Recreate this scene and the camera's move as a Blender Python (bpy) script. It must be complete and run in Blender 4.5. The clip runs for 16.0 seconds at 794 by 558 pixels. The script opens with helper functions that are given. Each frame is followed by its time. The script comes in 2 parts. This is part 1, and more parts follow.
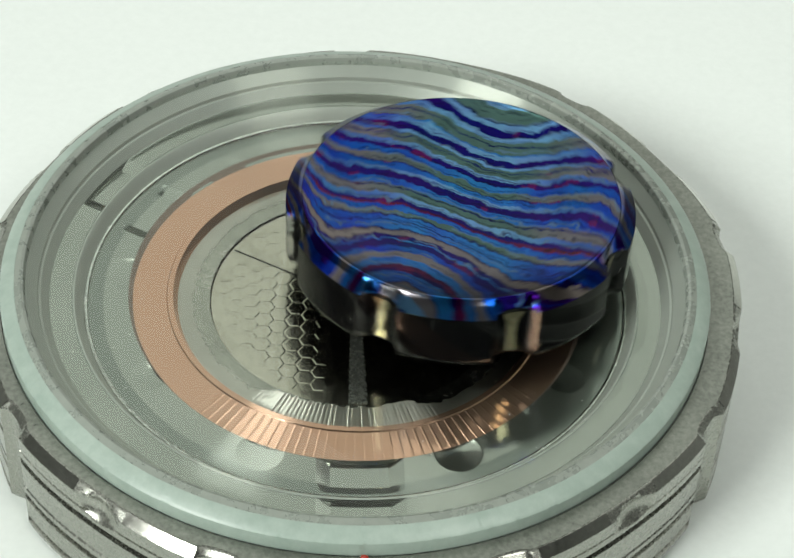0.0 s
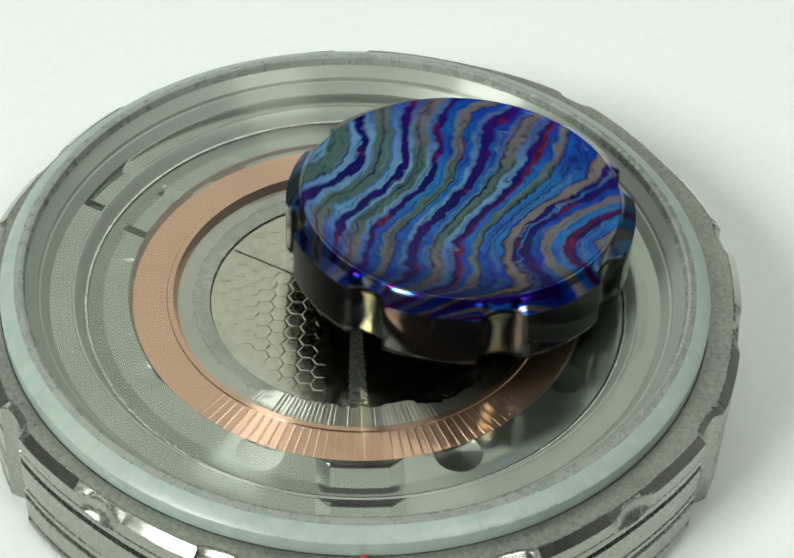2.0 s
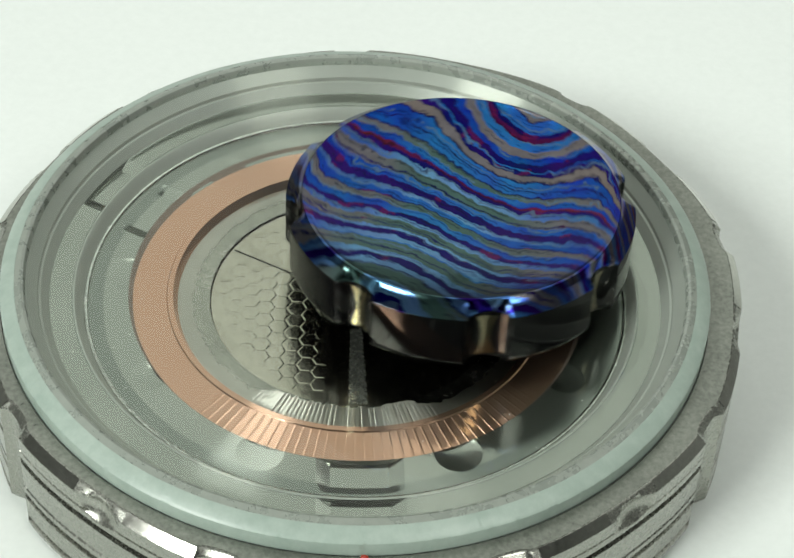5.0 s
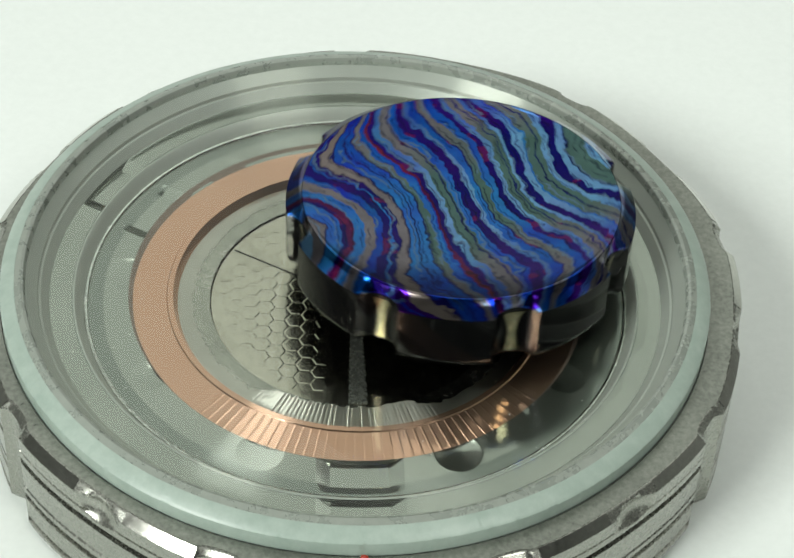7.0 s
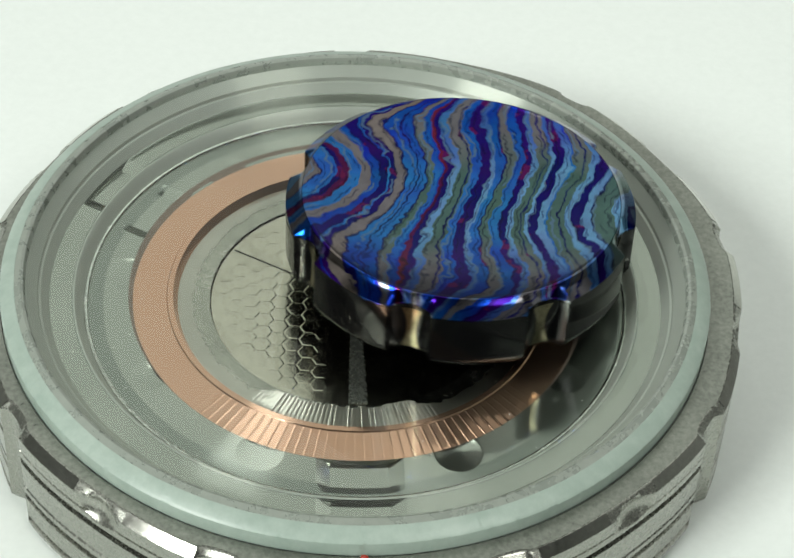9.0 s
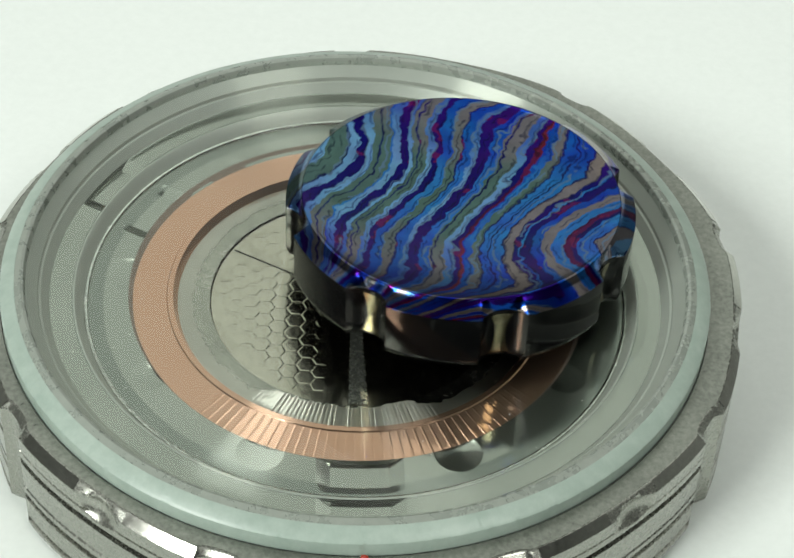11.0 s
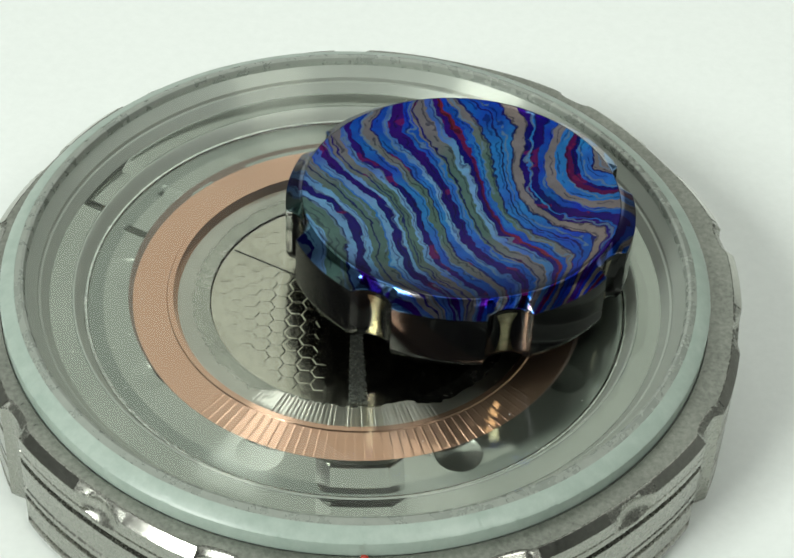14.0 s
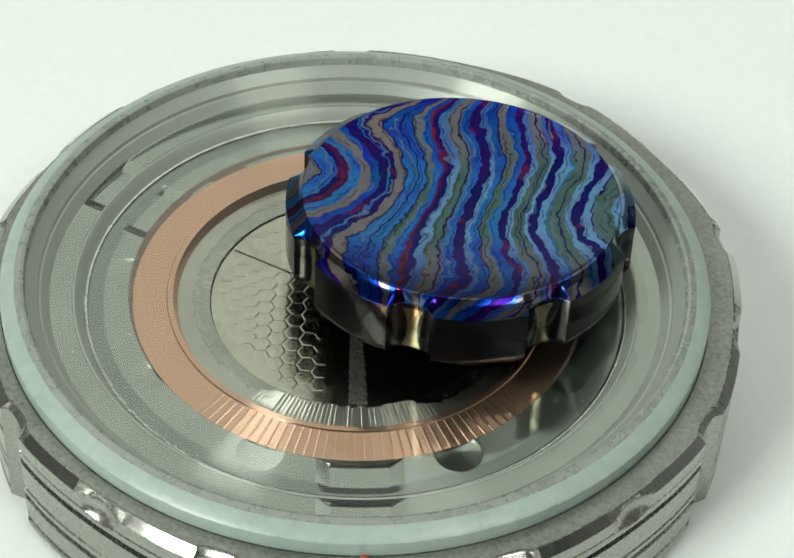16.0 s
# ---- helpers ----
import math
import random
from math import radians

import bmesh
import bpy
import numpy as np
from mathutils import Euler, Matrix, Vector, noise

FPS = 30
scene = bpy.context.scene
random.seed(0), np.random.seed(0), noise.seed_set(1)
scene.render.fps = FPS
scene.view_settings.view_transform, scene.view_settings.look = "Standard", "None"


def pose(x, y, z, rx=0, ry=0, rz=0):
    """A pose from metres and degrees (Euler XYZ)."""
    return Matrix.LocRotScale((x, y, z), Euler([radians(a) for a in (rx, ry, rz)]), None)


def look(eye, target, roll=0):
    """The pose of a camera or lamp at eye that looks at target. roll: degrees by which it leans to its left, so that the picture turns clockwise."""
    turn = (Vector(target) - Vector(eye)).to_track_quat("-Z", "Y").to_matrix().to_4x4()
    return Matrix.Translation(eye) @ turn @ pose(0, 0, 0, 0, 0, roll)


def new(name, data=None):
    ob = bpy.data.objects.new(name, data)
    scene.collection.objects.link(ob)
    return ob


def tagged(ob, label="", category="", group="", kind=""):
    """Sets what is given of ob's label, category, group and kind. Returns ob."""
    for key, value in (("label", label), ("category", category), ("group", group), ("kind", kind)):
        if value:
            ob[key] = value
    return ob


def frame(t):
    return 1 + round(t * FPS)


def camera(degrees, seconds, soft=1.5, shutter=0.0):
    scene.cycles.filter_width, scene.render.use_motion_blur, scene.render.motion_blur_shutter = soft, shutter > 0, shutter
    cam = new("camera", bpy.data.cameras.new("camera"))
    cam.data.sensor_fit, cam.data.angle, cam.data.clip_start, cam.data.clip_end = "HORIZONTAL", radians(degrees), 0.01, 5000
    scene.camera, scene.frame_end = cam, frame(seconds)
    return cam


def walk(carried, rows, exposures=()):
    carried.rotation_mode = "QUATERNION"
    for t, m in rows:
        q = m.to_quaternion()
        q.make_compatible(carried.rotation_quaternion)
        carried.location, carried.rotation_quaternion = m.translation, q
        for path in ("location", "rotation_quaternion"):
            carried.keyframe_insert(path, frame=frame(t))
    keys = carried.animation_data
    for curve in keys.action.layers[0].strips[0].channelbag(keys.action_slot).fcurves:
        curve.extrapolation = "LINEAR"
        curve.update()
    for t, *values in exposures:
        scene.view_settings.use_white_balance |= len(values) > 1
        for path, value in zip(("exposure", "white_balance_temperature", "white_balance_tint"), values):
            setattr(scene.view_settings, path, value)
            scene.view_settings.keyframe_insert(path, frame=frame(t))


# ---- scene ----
SECONDS = 16.0
MM = 0.001
R_G = 32.5 * MM        # radius of the glass dish
Z_G = 14.6 * MM        # height of the glass rim above the table

# ---- camera ----
cam = camera(22.0, SECONDS, soft=1.75, shutter=0.12)
EYE = (3.71 * MM, -136.7 * MM, 129.1 * MM + Z_G)
AIM = (EYE[0], EYE[1] + math.cos(radians(43.646)), EYE[2] - math.sin(radians(43.646)))
walk(cam, [(0.0, look(EYE, AIM, 3.09)), (SECONDS, look(EYE, AIM, 3.09))], exposures=[(0.0, 0.15), (SECONDS, 0.15)])

# ---- light ----
world = bpy.data.worlds.new("world")
scene.world = world
world.use_nodes = True
world.node_tree.nodes["Background"].inputs[0].default_value = (0.9, 1.0, 0.93, 1)
world.node_tree.nodes["Background"].inputs[1].default_value = 0.05


def area_lamp(name, eye, target, sx, sy, watts, colour):
    data = bpy.data.lights.new(name, "AREA")
    data.shape, data.size, data.size_y, data.energy, data.color = "RECTANGLE", sx, sy, watts, colour
    ob = new(name, data)
    ob.matrix_world = look(eye, target)
    return ob


area_lamp("lamp_light", (-0.89, -0.875, 0.97), (0, 0, 0), 0.52, 0.48, 20.4, (0.955, 1.0, 0.95))
area_lamp("ceiling_light", (0.0, 2.05, 1.60), (0.0, 2.05, 0), 3.4, 3.9, 32.0, (0.96, 1.0, 0.935))
area_lamp("ceiling_lamp_west", (-0.26, 0.70, 1.54), (-0.26, 0.70, 0), 0.20, 0.20, 0.5, (0.98, 1.0, 0.94))
area_lamp("ceiling_lamp_east", (0.62, -0.75, 1.2), (0, 0, 0), 0.5, 0.4, 5.2, (0.98, 1.0, 0.94))


# ---- materials ----
class Nodes:
    """A small writer of node materials."""

    def __init__(self, name):
        self.mat = bpy.data.materials.new(name)
        self.mat.use_nodes = True
        self.tree = self.mat.node_tree
        self.bsdf = self.tree.nodes["Principled BSDF"]
        self.out = self.tree.nodes["Material Output"]

    def add(self, kind, **settings):
        node = self.tree.nodes.new(kind)
        for key, value in settings.items():
            if key == "op":
                node.operation = value
            elif key == "blend":
                node.blend_type = value
            elif key == "kind":
                node.data_type = value
        return node

    def link(self, a, b):
        self.tree.links.new(a, b)

    def math(self, op, a, b=0.0, c=0.0):
        node = self.add("ShaderNodeMath", op=op)
        for socket, value in zip(node.inputs, (a, b, c)):
            if isinstance(value, (int, float)):
                socket.default_value = value
            else:
                self.link(value, socket)
        return node.outputs[0]

    def noise(self, scale, detail=3.0, rough=0.6, vector=None):
        node = self.add("ShaderNodeTexNoise")
        node.inputs["Scale"].default_value = scale
        node.inputs["Detail"].default_value = detail
        node.inputs["Roughness"].default_value = rough
        if vector is None:
            vector = self.coords()
        self.link(vector, node.inputs["Vector"])
        return node.outputs["Fac"]

    def coords(self):
        return self.add("ShaderNodeTexCoord").outputs["Object"]

    def ramp(self, fac, stops, mode="LINEAR"):
        node = self.add("ShaderNodeValToRGB")
        node.color_ramp.interpolation = mode
        el = node.color_ramp.elements
        while len(el) < len(stops):
            el.new(0.5)
        for e, (p, c) in zip(el, stops):
            e.position = p
        for e, (p, c) in zip(el, stops):
            e.color = (*c, 1)
        self.link(fac, node.inputs[0])
        return node.outputs[0]

    def bump(self, height, distance, strength=1.0):
        node = self.add("ShaderNodeBump")
        node.inputs["Strength"].default_value = strength
        node.inputs["Distance"].default_value = distance
        self.link(height, node.inputs["Height"])
        self.link(node.outputs[0], self.bsdf.inputs["Normal"])

    def set(self, **values):
        for key, value in values.items():
            self.bsdf.inputs[key.replace("_", " ")].default_value = value


def grainy(name, dark, light, metal, rough_lo, rough_hi, scale, bump=0.0, coarse=90.0):
    """A surface whose colour, gloss and relief vary at a fine and a coarse scale."""
    n = Nodes(name)
    fine, wide = n.noise(scale, 4.0, 0.7), n.noise(coarse, 3.0)
    both = n.math("ADD", n.math("MULTIPLY", fine, 0.65), n.math("MULTIPLY", wide, 0.35))
    n.link(n.ramp(both, [(0.36, dark), (0.64, light)]), n.bsdf.inputs["Base Color"])
    r = n.math("MULTIPLY_ADD", both, (rough_hi - rough_lo) * 2.5, rough_lo - (rough_hi - rough_lo) * 0.75)
    n.link(n.math("MINIMUM", n.math("MAXIMUM", r, 0.04), 1.0), n.bsdf.inputs["Roughness"])
    n.set(Metallic=metal)
    if bump:
        n.bump(fine, bump)
    return n.mat


def glass_material():
    """Clear glass as a thin sheet: it lets the light through and mirrors by its angle."""
    n = Nodes("clear_glass")
    clear, gloss, mix = n.add("ShaderNodeBsdfTransparent"), n.add("ShaderNodeBsdfGlossy"), n.add("ShaderNodeMixShader")
    clear.inputs[0].default_value = (0.93, 0.975, 0.945, 1)
    gloss.inputs["Roughness"].default_value = 0.07
    edge = n.add("ShaderNodeLayerWeight")
    edge.inputs[0].default_value = 0.5
    n.link(n.math("MULTIPLY_ADD", n.math("POWER", edge.outputs["Facing"], 5.0), 0.9, 0.036), mix.inputs[0])
    n.link(clear.outputs[0], mix.inputs[1])
    n.link(gloss.outputs[0], mix.inputs[2])
    n.link(mix.outputs[0], n.out.inputs["Surface"])
    return n.mat


def banded_metal():
    """Heat-coloured layered metal: wavy bands that bow round an eye at one end."""
    n = Nodes("banded_blue_metal")
    split = n.add("ShaderNodeSeparateXYZ")
    n.link(n.coords(), split.inputs[0])
    u = n.math("DIVIDE", split.outputs[0], 16.1 * MM)
    v = n.math("DIVIDE", split.outputs[1], 16.1 * MM)
    # how far the layers are folded out of the straight, in powers of u (rows) and v
    fold = ((0.013, -0.225, -0.088, 0.872, 0.443, -0.843, -0.377), (-0.011, 0.1, -1.314, -0.078, 1.83, 0.225, -0.366),
            (0.003, -0.002, 0.554, 0.652, 0.108, -1.33, -2.06), (-0.069, 0.056, -0.682, -0.899, 2.355, 1.728, -0.465))
    f = 0.0
    for row in reversed(fold):
        inner = 0.0
        for k in reversed(row):
            inner = n.math("MULTIPLY_ADD", inner, v, k)
        f = n.math("MULTIPLY_ADD", f, u, inner)
    f = n.math("ADD", f, u)
    rag = n.math("MULTIPLY", n.math("ADD", n.noise(520, 2.5, 0.6), -0.5), 0.085)
    sway = n.math("MULTIPLY", n.math("ADD", n.noise(150, 2.0, 0.5), -0.5), 0.05)
    f = n.math("ADD", n.math("ADD", f, rag), sway)
    # each layer: its colour in the middle of the face, and towards the two ends of the folds
    sky, blue, green, tan = ((0.013, 0.098, 0.32), (0.004, 0.038, 0.26)), ((0.004, 0.042, 0.26), (0.003, 0.026, 0.24)), ((0.050, 0.100, 0.092), (0.105, 0.100, 0.112)), ((0.120, 0.110, 0.122), (0.145, 0.122, 0.115))
    ice, navy, dark, red = ((0.090, 0.200, 0.37), (0.032, 0.085, 0.28)), ((0.004, 0.001, 0.085), (0.016, 0.002, 0.10)), ((0.004, 0.012, 0.07), (0.006, 0.006, 0.09)), ((0.055, 0.003, 0.045), (0.10, 0.010, 0.025))
    near = [(-1.2, sky), (-0.93, dark), (-0.92, ice), (-0.87, tan), (-0.80, dark), (-0.79, sky), (-0.71, navy), (-0.675, red), (-0.645, sky), (-0.585, tan), (-0.525, blue), (-0.48, navy), (-0.44, sky),
            (-0.43, navy), (-0.40, tan), (-0.35, dark), (-0.342, sky), (-0.295, dark), (-0.285, sky), (-0.245, dark), (-0.237, green), (-0.20, sky), (-0.175, blue),
            (-0.16, red), (-0.145, navy), (-0.115, ice), (-0.075, green), (-0.035, dark), (-0.027, green), (-0.01, sky)]
    far = [(0.0, sky), (0.035, navy), (0.088, ice), (0.12, sky), (0.155, dark), (0.162, green), (0.215, sky), (0.255, navy), (0.30, ice), (0.325, green), (0.36, dark), (0.367, green), (0.385, ice),
           (0.405, navy), (0.452, ice), (0.49, sky), (0.505, green), (0.55, dark), (0.556, green), (0.585, ice), (0.622, navy), (0.668, ice), (0.71, dark), (0.716, green), (0.825, ice), (0.90, navy), (0.97, ice)]

    def along(x):
        """The band coordinate of a place on the axis, from 0 to 1."""
        return (x + 1.2) / 2.4

    f = n.math("DIVIDE", n.math("ADD", f, 1.2), 2.4)
    beyond = n.math("GREATER_THAN", f, along(0.0))
    tints = []
    for side in (0, 1):
        mix = n.add("ShaderNodeMixRGB")
        n.link(beyond, mix.inputs[0])
        n.link(n.ramp(f, [(along(x), c[side]) for x, c in near], "CONSTANT"), mix.inputs[1])
        n.link(n.ramp(f, [(along(x), c[side]) for x, c in far], "CONSTANT"), mix.inputs[2])
        tints.append(mix.outputs[0])
    pick = n.add("ShaderNodeMixRGB")
    reach = n.math("ADD", n.math("ABSOLUTE", v), n.math("MULTIPLY", n.math("ADD", n.noise(170, 2.0, 0.5), -0.5), 0.5))
    n.link(n.math("MINIMUM", n.math("MAXIMUM", n.math("MULTIPLY", n.math("SUBTRACT", reach, 0.30), 3.0), 0.0), 1.0), pick.inputs[0])
    n.link(tints[0], pick.inputs[1])
    n.link(tints[1], pick.inputs[2])
    shift = n.add("ShaderNodeHueSaturation")
    n.link(n.math("MULTIPLY_ADD", n.noise(240, 2.0, 0.5), 0.08, 0.46), shift.inputs["Hue"])
    n.link(n.math("MULTIPLY_ADD", n.noise(420, 3.0, 0.6), 0.9, 0.6), shift.inputs["Value"])
    n.link(pick.outputs[0], shift.inputs["Color"])
    # crimson and amber runs inside the darkest layers
    tones = n.add("ShaderNodeSeparateColor")
    n.link(pick.outputs[0], tones.inputs[0])
    lows = n.math("LESS_THAN", tones.outputs[1], 0.009)
    runs = n.noise(330, 2.0, 0.5)
    warm = n.add("ShaderNodeMixRGB")
    n.link(n.math("MULTIPLY", lows, n.math("MULTIPLY", n.math("GREATER_THAN", runs, 0.62), 0.5)), warm.inputs[0])
    n.link(shift.outputs[0], warm.inputs[1])
    warm.inputs[2].default_value = (0.13, 0.008, 0.045, 1)
    amber = n.add("ShaderNodeMixRGB")
    n.link(n.math("MULTIPLY", lows, n.math("GREATER_THAN", runs, 0.80)), amber.inputs[0])
    n.link(warm.outputs[0], amber.inputs[1])
    amber.inputs[2].default_value = (0.27, 0.09, 0.02, 1)
    # thin pale layers
    thin = n.math("FRACT", n.math("MULTIPLY_ADD", f, 23.0, n.math("MULTIPLY", n.noise(260, 2.0, 0.5), 0.9)))
    pale = n.math("MULTIPLY", n.math("GREATER_THAN", thin, 0.90), n.math("GREATER_THAN", n.noise(210, 2.0, 0.5), 0.44))
    light = n.add("ShaderNodeMixRGB")
    n.link(n.math("MULTIPLY", pale, 0.75), light.inputs[0])
    n.link(amber.outputs[0], light.inputs[1])
    light.inputs[2].default_value = (0.075, 0.135, 0.22, 1)
    # fine dark seams between the thin layers
    comb = n.math("FRACT", n.math("MULTIPLY_ADD", f, 58.0, n.math("MULTIPLY", n.noise(900, 2.0, 0.5), 0.8)))
    seam = n.math("MULTIPLY", n.math("GREATER_THAN", comb, 0.80), n.math("GREATER_THAN", n.noise(300, 2.0, 0.5), 0.47))
    deep = n.add("ShaderNodeMixRGB", blend="MULTIPLY")
    n.link(n.math("MULTIPLY", seam, 0.62), deep.inputs[0])
    n.link(light.outputs[0], deep.inputs[1])
    deep.inputs[2].default_value = (0.06, 0.09, 0.25, 1)
    n.link(deep.outputs[0], n.bsdf.inputs["Base Color"])
    n.set(Metallic=1.0, Roughness=0.17, Coat_Weight=0.05, Coat_Roughness=0.04)
    return n.mat


def brushed(mat, amount, colour, rough=0.5, turn=0.0):
    """Adds the stretched gloss that ring-shaped tool marks give a turned surface."""
    tree = mat.node_tree
    tangent, marks, mix = tree.nodes.new("ShaderNodeTangent"), tree.nodes.new("ShaderNodeBsdfAnisotropic"), tree.nodes.new("ShaderNodeMixShader")
    tangent.direction_type, tangent.axis = "RADIAL", "Z"
    tree.links.new(tangent.outputs[0], marks.inputs["Tangent"])
    marks.inputs["Color"].default_value = (*colour, 1)
    marks.inputs["Roughness"].default_value = rough
    marks.inputs["Anisotropy"].default_value = 0.9
    marks.inputs["Rotation"].default_value = turn
    mix.inputs[0].default_value = amount
    tree.links.new(tree.nodes["Principled BSDF"].outputs[0], mix.inputs[1])
    tree.links.new(marks.outputs[0], mix.inputs[2])
    tree.links.new(mix.outputs[0], tree.nodes["Material Output"].inputs["Surface"])
    return mat


M_TABLE = grainy("white_sheet", (0.76, 0.80, 0.77), (0.80, 0.84, 0.81), 0.0, 0.45, 0.6, 900, 0.00002, 12)
M_WALL = grainy("grey_wall", (0.36, 0.37, 0.36), (0.42, 0.43, 0.42), 0.0, 0.7, 0.9, 40, 0.0, 3)
M_DARK = grainy("dark_wall", (0.05, 0.05, 0.05), (0.07, 0.07, 0.07), 0.0, 0.7, 0.9, 40, 0.0, 3)
M_FLOOR = grainy("grey_floor", (0.2, 0.19, 0.18), (0.28, 0.27, 0.25), 0.0, 0.5, 0.7, 30, 0.0, 3)
M_STEEL = grainy("stonewashed_metal", (0.29, 0.295, 0.262), (0.38, 0.385, 0.345), 0.9, 0.18, 0.36, 2600, 0.000007)
M_PLATE = grainy("polished_plate", (0.36, 0.33, 0.27), (0.55, 0.515, 0.435), 1.0, 0.10, 0.22, 1700, 0.000012)
def bed_material():
    """Machined metal whose outer band keeps the duller, cloudier finish of the cutter."""
    n = Nodes("machined_metal")
    split = n.add("ShaderNodeSeparateXYZ")
    n.link(n.coords(), split.inputs[0])
    rad = n.math("SQRT", n.math("ADD", n.math("POWER", split.outputs[0], 2.0), n.math("POWER", split.outputs[1], 2.0)))
    rad = n.math("ADD", rad, n.math("MULTIPLY", n.math("ADD", n.noise(300, 2.0), -0.5), 0.0004))
    band = n.math("MINIMUM", n.math("MULTIPLY", n.math("MAXIMUM", n.math("SUBTRACT", rad, 0.0233), 0.0), 3500.0), 1.0)
    band = n.math("MULTIPLY", band, n.math("LESS_THAN", rad, 0.0262))
    fine, wide = n.noise(1900, 4.0, 0.7), n.noise(120, 3.0)
    both = n.math("ADD", n.math("MULTIPLY", fine, 0.6), n.math("MULTIPLY", wide, 0.4))
    mix = n.add("ShaderNodeMixRGB")
    n.link(band, mix.inputs[0])
    n.link(n.ramp(both, [(0.36, (0.345, 0.36, 0.32)), (0.64, (0.45, 0.455, 0.41))]), mix.inputs[1])
    n.link(n.ramp(both, [(0.36, (0.22, 0.24, 0.215)), (0.64, (0.30, 0.315, 0.285))]), mix.inputs[2])
    n.link(mix.outputs[0], n.bsdf.inputs["Base Color"])
    n.link(n.math("ADD", n.math("MULTIPLY_ADD", band, 0.08, 0.03), n.math("MULTIPLY", both, 0.09)), n.bsdf.inputs["Roughness"])
    n.set(Metallic=1.0)
    n.bump(fine, 0.000006)
    return n.mat


M_COPPER = brushed(grainy("copper", (0.63, 0.345, 0.235), (0.75, 0.455, 0.33), 1.0, 0.07, 0.13, 1500, 0.000003), 0.36, (0.85, 0.55, 0.40), 0.54)
M_RIM = grainy("ground_glass_edge", (0.38, 0.475, 0.415), (0.50, 0.59, 0.525), 0.0, 0.3, 0.42, 700, 0.0)
M_RIM.node_tree.nodes["Principled BSDF"].inputs["Transmission Weight"].default_value = 0.25
M_BLACK = grainy("black_oxide", (0.0012, 0.0012, 0.0014), (0.003, 0.003, 0.0034), 0.0, 0.06, 0.10, 1500, 0.0)
M_BLACK.node_tree.nodes["Principled BSDF"].inputs["IOR"].default_value = 1.36
# brassy tone for the lamp's gleam painted into the top's cuts
M_GOLD_GLEAM = grainy("pale_brass_gleam", (0.16, 0.14, 0.09), (0.34, 0.30, 0.21), 1.0, 0.12, 0.20, 1800, 0.0)
M_REED = brushed(grainy("worn_bronze_grey", (0.30, 0.29, 0.25), (0.66, 0.63, 0.56), 1.0, 0.14, 0.28, 1500, 0.000012, 260), 0.5, (0.72, 0.70, 0.63))
# dark brown that paints the shade at the copper ring's outer edge
M_GAP_SHADE = grainy("painted_brown_shade", (0.13, 0.10, 0.08), (0.22, 0.17, 0.14), 0.6, 0.3, 0.45, 900, 0.0)
M_INNER = grainy("dull_bronze_grey", (0.27, 0.265, 0.23), (0.40, 0.39, 0.34), 1.0, 0.16, 0.30, 1300, 0.000008, 260)
M_RIDGE = grainy("scratched_ridge", (0.55, 0.56, 0.52), (0.88, 0.88, 0.84), 1.0, 0.14, 0.30, 1500, 0.00012, 400)
M_BEVEL = grainy("grey_glass_bevel", (0.30, 0.335, 0.295), (0.40, 0.435, 0.385), 0.0, 0.22, 0.34, 600, 0.0)
M_BEVEL.node_tree.nodes["Principled BSDF"].inputs["Transmission Weight"].default_value = 0.3
M_RED = grainy("red_mark", (0.30, 0.02, 0.01), (0.4, 0.04, 0.02), 0.0, 0.4, 0.6, 1500, 0.0)
M_LEDGE = brushed(grainy("satin_ledge", (0.36, 0.38, 0.35), (0.43, 0.45, 0.41), 0.3, 0.36, 0.46, 1500, 0.000006), 0.25, (0.62, 0.62, 0.54), 0.35)
M_FACET = grainy("bright_facet", (0.42, 0.42, 0.38), (0.55, 0.55, 0.50), 1.0, 0.10, 0.18, 1800, 0.000003)
M_TOPRING = grainy("weathered_metal", (0.15, 0.16, 0.138), (0.29, 0.305, 0.265), 0.7, 0.26, 0.42, 2200, 0.00001)
M_DUST = grainy("pale_dust", (0.55, 0.55, 0.52), (0.7, 0.7, 0.66), 0.0, 0.5, 0.7, 3000, 0.0)
M_BED = brushed(bed_material(), 0.26, (0.50, 0.52, 0.47))
M_GLASS = glass_material()
M_BANDS = banded_metal()


# ---- mesh helpers ----
def mesh_object(name, verts, faces, material, parent=None, label="", smooth=True, sharp=35):
    data = bpy.data.meshes.new(name)
    data.from_pydata(verts, [], faces)
    data.materials.append(material)
    if smooth:
        data.polygons.foreach_set("use_smooth", [True] * len(data.polygons))
        data.set_sharp_from_angle(angle=radians(sharp))
    ob = new(name, data)
    if parent is not None:
        ob.parent = parent
    if label:
        ob["label"] = label
    return ob


def part(name, bm, material, parent=None, label=""):
    data = bpy.data.meshes.new(name)
    bm.to_mesh(data)
    bm.free()
    data.materials.append(material)
    ob = new(name, data)
    ob.parent = parent
    if label:
        ob["label"] = label
    return ob


def polar(name, rows, count, material, parent, label="", sharp=35, cap=False, closed=False):
    """A turned surface. rows: functions of the angle (radians) that give (radius, height)."""
    verts, faces = [], []
    for row in rows:
        for i in range(count):
            a = 2 * math.pi * i / count
            r, z = row(a)
            verts.append((r * math.sin(a), -r * math.cos(a), z))
    pairs = list(zip(range(len(rows) - 1), range(1, len(rows))))
    if closed:
        pairs.append((len(rows) - 1, 0))
    for j, k in pairs:
        for i in range(count):
            n = (i + 1) % count
            faces.append((j * count + i, k * count + i, k * count + n, j * count + n))
    if cap:
        faces.append(tuple(range(count)))
    return mesh_object(name, verts, faces, material, parent, label, sharp=sharp)


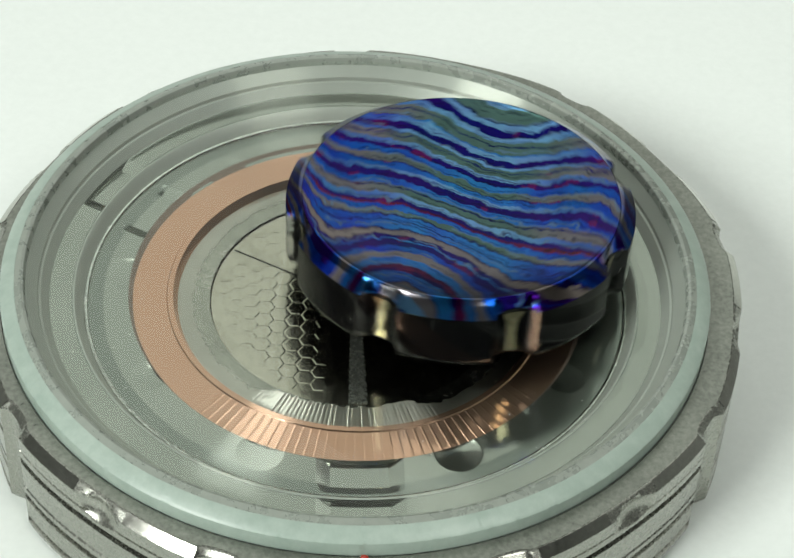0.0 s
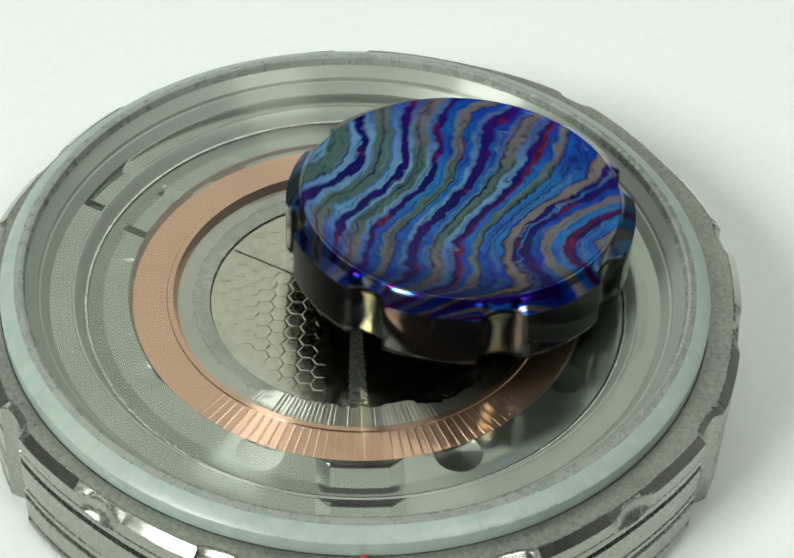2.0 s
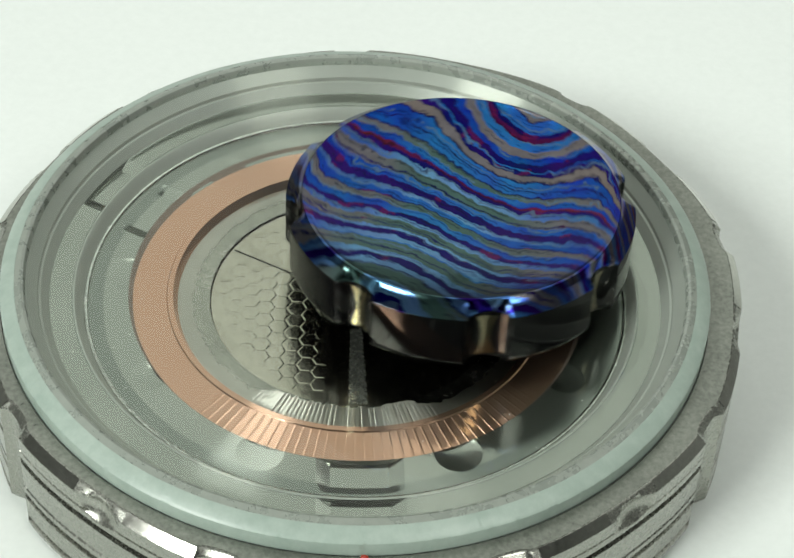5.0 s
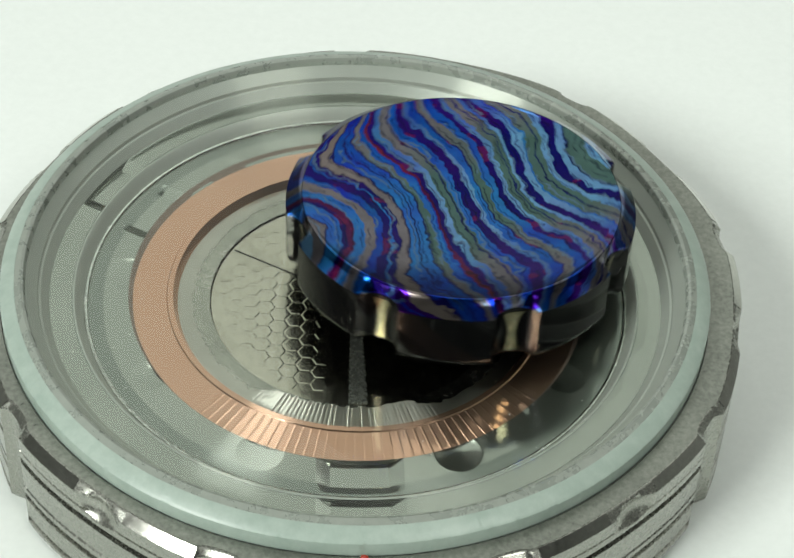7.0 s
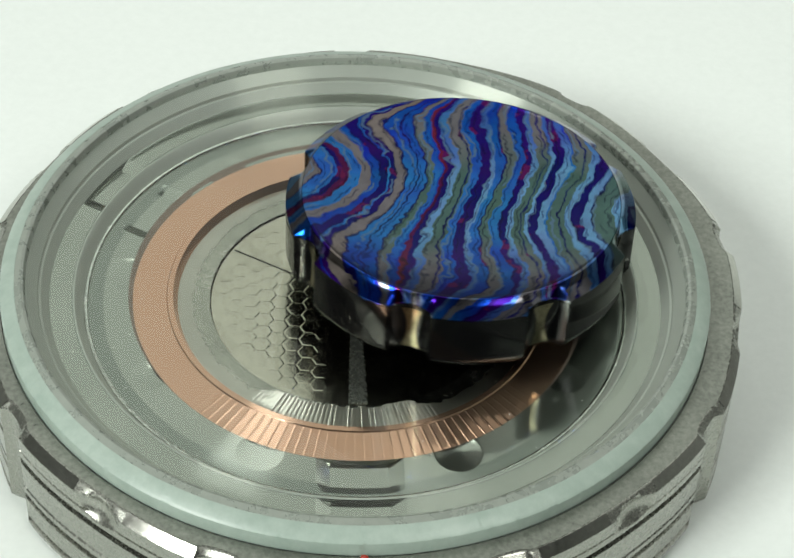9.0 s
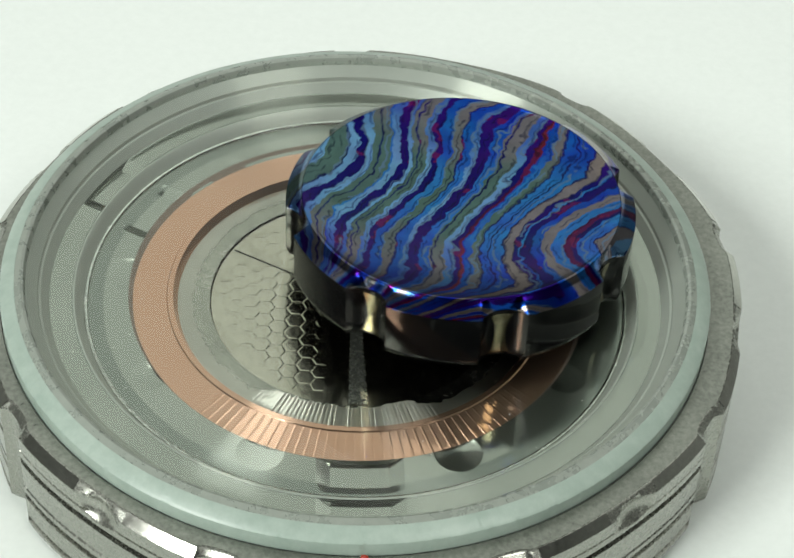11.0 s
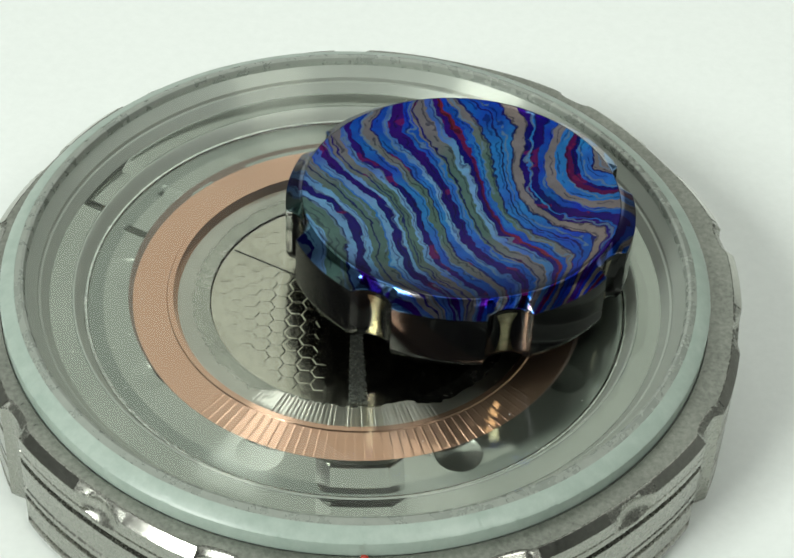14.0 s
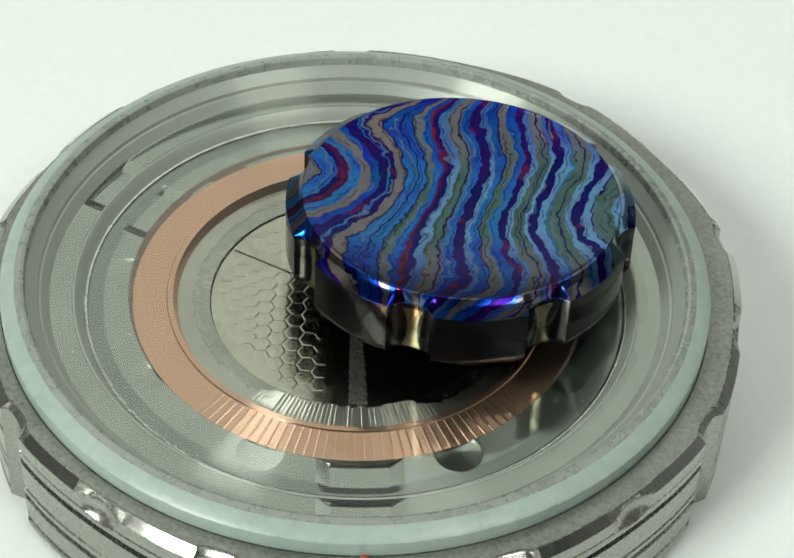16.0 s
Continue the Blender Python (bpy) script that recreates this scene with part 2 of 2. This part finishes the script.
def turned(profile):
    """Rows of polar() for a plain profile of (radius, height)."""
    return [lambda a, r=r, z=z: (r, z) for r, z in profile]


def away(a, b):
    """The angle between two directions, in degrees."""
    return abs((math.degrees(a) - b + 180) % 360 - 180)


# ---- the room ----
def box(name, x0, x1, y0, y1, z0, z1, material, label, category):
    bm = bmesh.new()
    bmesh.ops.create_cube(bm, size=1)
    for v in bm.verts:
        v.co = Vector((x0 if v.co.x < 0 else x1, y0 if v.co.y < 0 else y1, z0 if v.co.z < 0 else z1))
    return tagged(part(name, bm, material, None), label, category, "", "structure")


box("floor", -2, 2, -2, 4, -0.80, -0.75, M_FLOOR, "plain grey floor of the room", "floor")
box("ceiling", -2, 2, -2, 4, 1.62, 1.67, M_WALL, "plain pale grey ceiling of the room", "ceiling")
box("wall_north", -2, 2, 4, 4.1, -0.75, 1.62, M_WALL, "plain pale grey wall", "wall")
box("wall_south", -2, 2, -2.1, -2, -0.75, 1.62, M_DARK, "plain dark grey wall", "wall")
box("wall_east", 2, 2.1, -2, 4, -0.75, 1.62, M_WALL, "plain pale grey wall", "wall")
box("wall_west", -2.1, -2, -2, 4, -0.75, 1.62, M_WALL, "plain pale grey wall", "wall")


def table():
    bm = bmesh.new()
    bmesh.ops.create_cube(bm, size=1)
    for v in bm.verts:
        v.co = Vector((v.co.x * 1.4, 0.1 + v.co.y * 1.1, v.co.z * 0.03 - 0.015))
    bmesh.ops.bevel(bm, geom=bm.edges[:], offset=0.003, segments=2, affect="EDGES")
    top = part("table", bm, M_TABLE)
    tagged(top, "smooth white tabletop under the metal stand", "table", "", "structure")
    for x in (-0.62, 0.62):
        for y in (-0.38, 0.58):
            bm = bmesh.new()
            bmesh.ops.create_cone(bm, cap_ends=True, segments=24, radius1=0.022, radius2=0.03, depth=0.72)
            part("leg", bm, M_WALL, top).location = (x, y, -0.39)


table()

# ---- the base ----
LOBE = 24.5          # the first of nine side cuts, degrees from the front
SPOKE = 3.7          # the first of three spokes


def lobe_offset(a):
    """Degrees from the nearest of the nine side cuts, with its sign."""
    return (math.degrees(a) - LOBE + 20) % 40 - 20


def body_radius(a, z):
    """The radius of the lobed, grooved side at the height z (mm)."""
    d = lobe_offset(a)
    r = 35.15 + 0.2 * math.cos(radians(d * 9)) + 0.5 * math.sin(a) + 0.6 * max(0.0, math.cos(a - radians(138))) ** 2
    if z > 12.25:
        r -= (z - 12.25) * 1.15
    if z < 1.0:
        r -= (1.0 - z) * 0.8
    if abs(d + 0.6) < 3.0:
        r -= (0.45 if z > 12.4 else 0.95) * (1 - ((d + 0.6) / 3.0) ** 2) ** 0.5
    for low, high, deep in ((10.5, 10.7, 0.3), (9.1, 9.7, 1.0), (5.9, 6.1, 0.3), (4.5, 5.1, 1.0), (1.6, 2.0, 0.7)):
        if low <= z <= high and abs(d + 0.6) > 3.4:
            r -= deep
    q = ((abs(d) - 20) / 4.4) ** 2 + ((z - 11.7) / 1.75) ** 2
    if q < 1:
        r = min(r, 34.0 + 0.5 * math.sin(a) + 1.2 * q)
    return r


def base_rows():
    rows = []
    for z in [*np.arange(0.0, 9.0, 0.2), *np.arange(9.0, 12.41, 0.1)]:
        rows.append(lambda a, z=z: (body_radius(a, z) * MM, z * MM))
    for z in (12.5, 12.8, 13.0):
        rows.append(lambda a, z=z: (body_radius(a, z) * MM, z * MM))
    rows.append(lambda a: (33.4 * MM, 13.05 * MM))
    rows.append(lambda a: (32.6 * MM, 13.05 * MM))
    rows.append(lambda a: (32.55 * MM, 9.0 * MM))
    rows.append(lambda a: (32.0 * MM, 0.0))
    return rows


def bed_height(r, a):
    """The machined bed under the glass (mm), with its pockets, ridge and countersunk holes."""
    if r < 25.0:
        z = 11.2
    elif r < 25.9:
        z = 10.9
    elif r < 28.2:
        z = 12.45
    else:
        z = 12.45 + (r - 28.2) * 0.75
    for k in range(3):
        d = away(a, SPOKE + 120 * k)
        w = 3.8
        x = r * math.sin(radians(d)) if d < 60 else 99
        if x < w and (20.6 < r < 24.4 or 26.0 < r < 28.2):
            z -= 0.50 * min(1.0, (w - x) / 1.3) * (min(1.0, 24.4 - r) if r < 25 else 1.0)
    for k in range(9):
        b = radians(SPOKE + 120 * (k // 3) + (-23.5, 23.5, 60.0)[k % 3])
        d = math.hypot(r * math.sin(a) - 21.5 * math.sin(b), r * math.cos(a) - 21.5 * math.cos(b))
        wide = 1.75 if k % 3 == 2 else 2.1
        if d < wide:
            z = min(z, 11.2 - 0.19 * (1 - (d / wide) ** 2))
    return min(z, 15.0)


def toothed(r0, r1, z0, z1, teeth, height, steps=2):
    """Rows of a ring with fine raised radial lines, strongest in front."""
    def row(a, f):
        fade = 0.25 + 0.75 * min(1.0, max(0.0, (60 - away(a, 0)) / 20))
        return ((r0 + (r1 - r0) * f) * MM, (z0 + (z1 - z0) * f + height * fade * max(0.0, math.cos(a * teeth)) ** 10) * MM)

    return [lambda a, f=s / steps: row(a, f) for s in range(steps + 1)]


def worn_reeding():
    """Rows of the inner sloping ring: uneven fine teeth in front, worn flat elsewhere."""
    rng = random.Random(9)
    depth = [rng.uniform(0.01, 0.07) for _ in range(240)]
    foot = [rng.uniform(-0.12, 0.22) for _ in range(240)]

    def row(a, f):
        k = int(a / (2 * math.pi) * 240 + 0.5) % 240
        front = min(1.0, max(0.0, (34 - away(a, -2)) / 10))
        cut = depth[k] * (0.15 + 0.85 * front)
        return ((16.6 - (1.45 + 1.25 * front + foot[k] * f) * f) * MM, (10.66 - 0.03 * f - cut * max(0.0, math.cos(a * 240)) ** 4) * MM)

    return [lambda a, f=f: row(a, f) for f in (0.0, 0.5, 1.0)]


def spinning_base():
    base = tagged(new("display_stand"), "round lobed grey metal stand with a copper ring under glass", "stand")
    polar("body", base_rows(), 1080, M_STEEL, base, "stonewashed grey metal with milled side cuts", sharp=40, closed=True)
    polar("collar", [lambda a: (32.65 * MM, 13.09 * MM), lambda a: (33.4 * MM, 13.09 * MM), lambda a: ((body_radius(a, 13.0) - 0.04) * MM, 13.07 * MM)],
          1080, M_TOPRING, base, "dull weathered grey collar")
    for k in range(9):
        for side in (-1, 1):
            verts, faces = [], []
            for z in (12.27, 12.6, 12.98):
                for i in range(14):
                    a = radians(LOBE + 40 * k + side * (3.8 + 0.89 * i))
                    r = body_radius(a, z) + 0.03
                    verts.append((r * math.sin(a) * MM, -r * math.cos(a) * MM, (z + 0.03) * MM))
            for j in range(2):
                faces += [(j * 14 + i, j * 14 + i + 1, j * 14 + i + 15, j * 14 + i + 14) for i in range(13)]
            mesh_object("facet", verts, faces, M_FACET, base, "polished slanting facet")
    rows = [lambda a, r=r: (r * MM, bed_height(r, a) * MM) for r in np.arange(20.45, 28.25, 0.12)]
    polar("bed", rows, 2160, M_BED, base, "grey machined bed with pockets and holes", sharp=30)
    polar("ridge", turned([(24.72 * MM, 11.15 * MM), (24.86 * MM, 11.40 * MM), (25.02 * MM, 11.47 * MM), (25.14 * MM, 11.42 * MM), (25.2 * MM, 11.3 * MM)]), 720, M_RIDGE, base, "bright thin ridge")
    polar("step", turned([(25.2 * MM, 11.3 * MM), (25.75 * MM, 12.35 * MM), (25.95 * MM, 12.5 * MM), (26.1 * MM, 12.45 * MM)]), 360, M_LEDGE, base, "satin grey step")
    polar("ledge", turned([(28.2 * MM, 12.45 * MM), (28.9 * MM, 13.35 * MM), (29.1 * MM, 13.4 * MM), (29.2 * MM, 13.75 * MM), (30.2 * MM, 14.6 * MM)]),
          256, M_LEDGE, base, "satin grey stepped ledge", sharp=25)
    copper = polar("copper_ring", toothed(20.7, 17.6, 11.22, 11.36, 150, 0.03, 3), 150 * 12, M_COPPER, base,
                   "bright copper ring with fine radial grooves", sharp=50)
    polar("lip", turned([(17.6 * MM, 11.36 * MM), (17.5 * MM, 11.48 * MM), (17.0 * MM, 11.48 * MM), (16.8 * MM, 11.1 * MM), (16.58 * MM, 10.64 * MM)]), 256, M_COPPER, copper)
    # a flat sheet, set back, that stands in for the recess wall's shade
    gap_shade = polar("gap_shade", turned([(19.8 * MM, 11.19 * MM), (21.2 * MM, 11.208 * MM)]), 180, M_GAP_SHADE, base, "flat brown sheet painted as shade round the copper")
    gap_shade.location = (0, 0.7 * MM, 0)
    polar("reeded_ring", worn_reeding(), 240 * 6, M_REED, base,
          "grey metal ring with fine reeding", sharp=50)
    polar("inner_ring", turned([(15.4 * MM, 10.60 * MM), (14.6 * MM, 10.59 * MM), (13.64 * MM, 10.56 * MM), (13.5 * MM, 10.35 * MM)]), 256, M_INNER, base)
    plate = polar("centre_plate", turned([(13.5 * MM, 10.35 * MM), (9.0 * MM, 10.35 * MM), (4.0 * MM, 10.35 * MM), (0.01 * MM, 10.35 * MM)]), 128, M_PLATE, base,
                  "polished steel plate engraved with hexagons", sharp=30)
    bm = bmesh.new()
    bmesh.ops.create_cube(bm, size=1)
    for v in bm.verts:
        v.co = Vector((v.co.x * (1.2 if v.co.y > 0 else 1.7) * MM, (-8.6 + v.co.y * 9.4) * MM, (10.35 + v.co.z * 0.4) * MM))
    bmesh.ops.bevel(bm, geom=bm.edges[:], offset=0.1 * MM, segments=2, affect="EDGES")
    part("spoke", bm, M_STEEL, base).rotation_euler = (0, 0, radians(SPOKE))
    for k in (1, 2):
        bm = bmesh.new()
        bmesh.ops.create_cube(bm, size=1)
        for v in bm.verts:
            v.co = Vector((v.co.x * 0.14 * MM, (-7.0 + v.co.y * 12.6) * MM, (10.38 + v.co.z * 0.02) * MM))
        part("seam", bm, M_BLACK, base).rotation_euler = (0, 0, radians(SPOKE + 120 * k))
    return base, plate


def hexagons(plate):
    """Raised hexagonal cells of the centre plate, on one mesh."""
    rad = 0.92
    verts = []
    for rr, z in ((rad - 0.06, 10.35), (rad - 0.17, 10.374)):
        for k in range(6):
            b = radians(60 * k)
            verts.append((rr * math.cos(b) * MM, rr * math.sin(b) * MM, z * MM))
    faces = [(k, (k + 1) % 6, 6 + (k + 1) % 6, 6 + k) for k in range(6)] + [tuple(range(6, 12))]
    cell = bpy.data.meshes.new("hexagon")
    cell.from_pydata(verts, [], faces)
    cell.materials.append(M_PLATE)
    for i in range(-10, 11):
        for j in range(-9, 10):
            x, y = 1.5 * rad * i, 1.732 * rad * (j + 0.5 * (i % 2))
            r = math.hypot(x, y)
            a = (math.degrees(math.atan2(x, -y)) - SPOKE + 360) % 360
            if r > 12.6 or r < 0.5 or not 130 < a < 352 or r * math.sin(radians(360 - a)) < 2.2 and a > 270:
                continue
            if away(radians(a), 240) < 50 and r * abs(math.sin(radians(a - 240))) < 0.75:
                continue
            ob = new("hexagon", cell)
            ob.parent, ob.location = plate, (x * MM, y * MM, 0)


BASE, PLATE = spinning_base()


def red_mark():
    """A small red bead pressed into the seam in front."""
    bm = bmesh.new()
    bmesh.ops.create_icosphere(bm, subdivisions=2, radius=0.27 * MM)
    for v in bm.verts:
        v.co = Vector((v.co.x * 1.3, v.co.y * 0.8, v.co.z * 0.7))
    part("bead", bm, M_RED, BASE, "small red bead").location = (2.3 * MM, -32.95 * MM, 13.55 * MM)


red_mark()
hexagons(PLATE)


def glass_dish():
    dish = tagged(new("glass_dish"), "shallow clear glass dish set in the metal stand", "dish")
    dip = lambda r: 11.1 + 0.0043 * r * r
    prof = [(max(r, 0.02), dip(r)) for r in np.linspace(0, 30.2, 40)]
    lens = polar("lens", turned([(r * MM, z * MM) for r, z in prof]), 256, M_GLASS, dish, "clear concave glass", sharp=60)
    lens.visible_shadow = False
    rim = [(31.15, 15.26), (31.2, 15.24), (32.3, 14.72), (32.5, 14.5), (32.5, 13.06), (31.15, 13.2)]
    rng = random.Random(3)
    chip = [rng.random() ** 12 * 0.10 for _ in range(900)]
    edge = [lambda a, r=r, z=z: ((r - (chip[int(a / (2 * math.pi) * 900 + 0.5) % 900] if 32.4 < r and z > 14 else 0.0)) * MM, z * MM) for r, z in rim]
    polar("rim", edge, 900, M_RIM, dish, "pale green ground glass edge", sharp=30, closed=True)
    wall = [(30.2, 15.0), (30.35, 15.4), (30.6, 15.5), (31.14, 15.25), (31.14, 13.2), (30.2, 13.3)]
    polar("bevel", turned([(r * MM, z * MM) for r, z in wall]), 360, M_BEVEL, dish, "clear glass bevel over grey metal", sharp=30, closed=True)
    return dish


glass_dish()


def dust():
    """Small pale specks lying on the glass."""
    rng = random.Random(5)
    verts, faces = [], []
    for _ in range(110):
        r, a, w = rng.uniform(16, 29), rng.uniform(0, 2 * math.pi), rng.uniform(0.025, 0.075)
        x, y, z = r * math.sin(a), -r * math.cos(a), 11.12 + 0.0043 * r * r
        n = len(verts)
        for k in range(5):
            b = 2 * math.pi * k / 5 + a
            verts.append(((x + w * rng.uniform(0.6, 1.3) * math.cos(b)) * MM, (y + w * rng.uniform(0.6, 1.3) * math.sin(b)) * MM, z * MM))
        verts.append((x * MM, y * MM, (z + w * 0.6) * MM))
        faces += [(n + k, n + (k + 1) % 5, n + 5) for k in range(5)]
    tagged(mesh_object("dust", verts, faces, M_DUST, None, smooth=False), "pale specks of dust lying on the glass dish", "dust", "", "stuff")


dust()

# ---- the spinning top ----
TOP_AT = (9.2 * MM, 4.0 * MM, 0.0)
NOTCHES, NOTCH_AT = 8, 33.5


def notch_depth(a, z):
    """How far the scalloped cuts go into the side (mm)."""
    d = (math.degrees(a) - NOTCH_AT + 22.5) % 45 - 22.5
    return 1.25 * (1 - (d / 7.2) ** 2) ** 0.6 if abs(d) < 7.2 else 0.0


def top_rows(profile):
    return [lambda a, r=r, z=z, c=c: ((r - c * notch_depth(a, z)) * MM, z * MM) for r, z, c in profile]


def spinning_top():
    """The eye of the pattern lies towards local -X."""
    top = tagged(new("spinner"), "low round spinning top with a banded blue metal face", "spinning top")
    face = [(16.1, 19.32, 1.0), (16.1, 19.42, 1.0), (15.95, 19.52, 0.9), (15.2, 20.03, 0.42), (14.76, 20.33, 0.05), (14.67, 20.47, 0.0), (14.57, 20.54, 0.0), (14.46, 20.54, 0.0), (14.35, 20.5, 0.0)]
    face += [(max(r, 0.02), 20.5 - 1.5 * (1 - (r / 14.4) ** 2), 0.0) for r in np.arange(14.0, -0.1, -0.7)]
    side = [(16.0, 19.3, 1.0), (16.1, 19.24, 1.0), (16.1, 19.0, 1.0), (16.1, 14.75, 1.0), (16.1, 14.55, 1.0), (15.97, 14.2, 1.0), (15.7, 13.75, 1.0), (15.0, 13.45, 0.6), (7.0, 12.8, 0.0),
            (2.4, 12.5, 0.0), (1.6, 12.3, 0.0)]
    cap = polar("face", top_rows(face), 720, M_BANDS, top, "glossy blue, purple and green wavy banded metal", sharp=35)
    polar("body", top_rows(side), 720, M_BLACK, top, "polished black metal with scalloped cuts", sharp=35)
    # an hourglass patch in each cut imitates the lamp's reflection there
    for k in range(NOTCHES):
        verts, faces = [], []
        for z in (14.4, 15.2, 16.0, 16.6, 17.2, 18.0, 18.9):
            for i in range(9):
                a = radians(NOTCH_AT + 45 * k + (i - 4) * (0.42 + 0.09 * (z - 16.6) ** 2))
                r = 16.13 - notch_depth(a, z)
                verts.append((r * math.sin(a) * MM, -r * math.cos(a) * MM, z * MM))
        for j in range(6):
            faces += [(j * 9 + i, j * 9 + i + 1, j * 9 + i + 10, j * 9 + i + 9) for i in range(8)]
        mesh_object("cut_gleam", verts, faces, M_GOLD_GLEAM, top, "pale brassy patch painted as the gleam in the cut")
    polar("tip", turned([(1.6 * MM, 12.3 * MM), (1.2 * MM, 12.0 * MM), (0.5 * MM, 11.65 * MM), (0.02 * MM, 11.58 * MM)]), 48, M_STEEL, top, "small pale bearing tip")
    return top


TOP = spinning_top()


def eye_angle(t):
    """The direction of the pattern's eye, in degrees from the front, at t seconds."""
    first = lambda x: 0.8306 * x ** 3 - 20.2135 * x ** 2 + 621.876 * x - 28.816
    second = lambda x: -23.2699 * x ** 2 + 714.9411 * x - 330.168
    third = lambda x: -33.7982 * x ** 2 + 1001.5148 * x - 2187.569
    fourth = lambda x: 1.4227 * x ** 3 - 81.5252 * x ** 2 + 1560.8811 * x - 4624.846

    def between(a, fa, b, fb):
        h, u = b - a, (t - a) / (b - a)
        va, vb = (fa(a) - fa(a - 0.01)) / 0.01, (fb(b + 0.01) - fb(b)) / 0.01
        return ((2 * u ** 3 - 3 * u ** 2 + 1) * fa(a) + (u ** 3 - 2 * u ** 2 + u) * h * va
                + (3 * u ** 2 - 2 * u ** 3) * fb(b) + (u ** 3 - u ** 2) * h * vb)

    if t <= 4.2:
        return first(t)
    if t < 6.3:
        return between(4.2, first, 6.3, second)
    if t <= 9.2:
        return second(t)
    if t < 11.3:
        return between(9.2, second, 11.3, third)
    if t <= 12.61:
        return third(t)
    if t < 12.69:
        return third(12.6) + (fourth(12.7) - third(12.6)) * (t - 12.6) / 0.1
    return fourth(t)


# the unevenness of the turning: seconds, and degrees ahead of the even course
UNEVEN = [(0.0, 14), (0.5, 4.5), (1.0, 1), (1.5, 4), (2.0, 10), (2.5, 7), (3.0, 7.5), (3.5, 7), (4.0, 7), (4.2, 0), (6.3, 8), (6.5, 4.5), (7.0, 6), (7.5, 6.5),
          (8.0, 10), (8.5, 8), (9.0, 6.5), (9.2, 7.5), (11.3, 9), (11.5, 7), (12.0, 3), (12.5, 12), (12.6, 16), (12.7, 6), (13.0, 3.5), (13.5, 3), (14.0, 5.5), (14.5, 9.5),
          (15.0, 9.5), (15.5, 6.5), (15.8, 2.5), (16.0, 0)]


def ahead(t):
    return float(np.interp(t, [a for a, _ in UNEVEN], [b for _, b in UNEVEN]))


def motions():
    # the spinner turns on its tip
    times = sorted([i * 0.1 for i in range(161)] + [12.6 + 1 / 30, 12.6 + 2 / 30])
    lean = pose(0, 0, 11.58 * MM, -2.2, 0, 0) @ pose(0, 0, -11.58 * MM)
    walk(TOP, [(t, Matrix.Translation(TOP_AT) @ lean @ pose(0, 0, 0, 0, 0, eye_angle(t) + ahead(t) + 90)) for t in times])


motions()
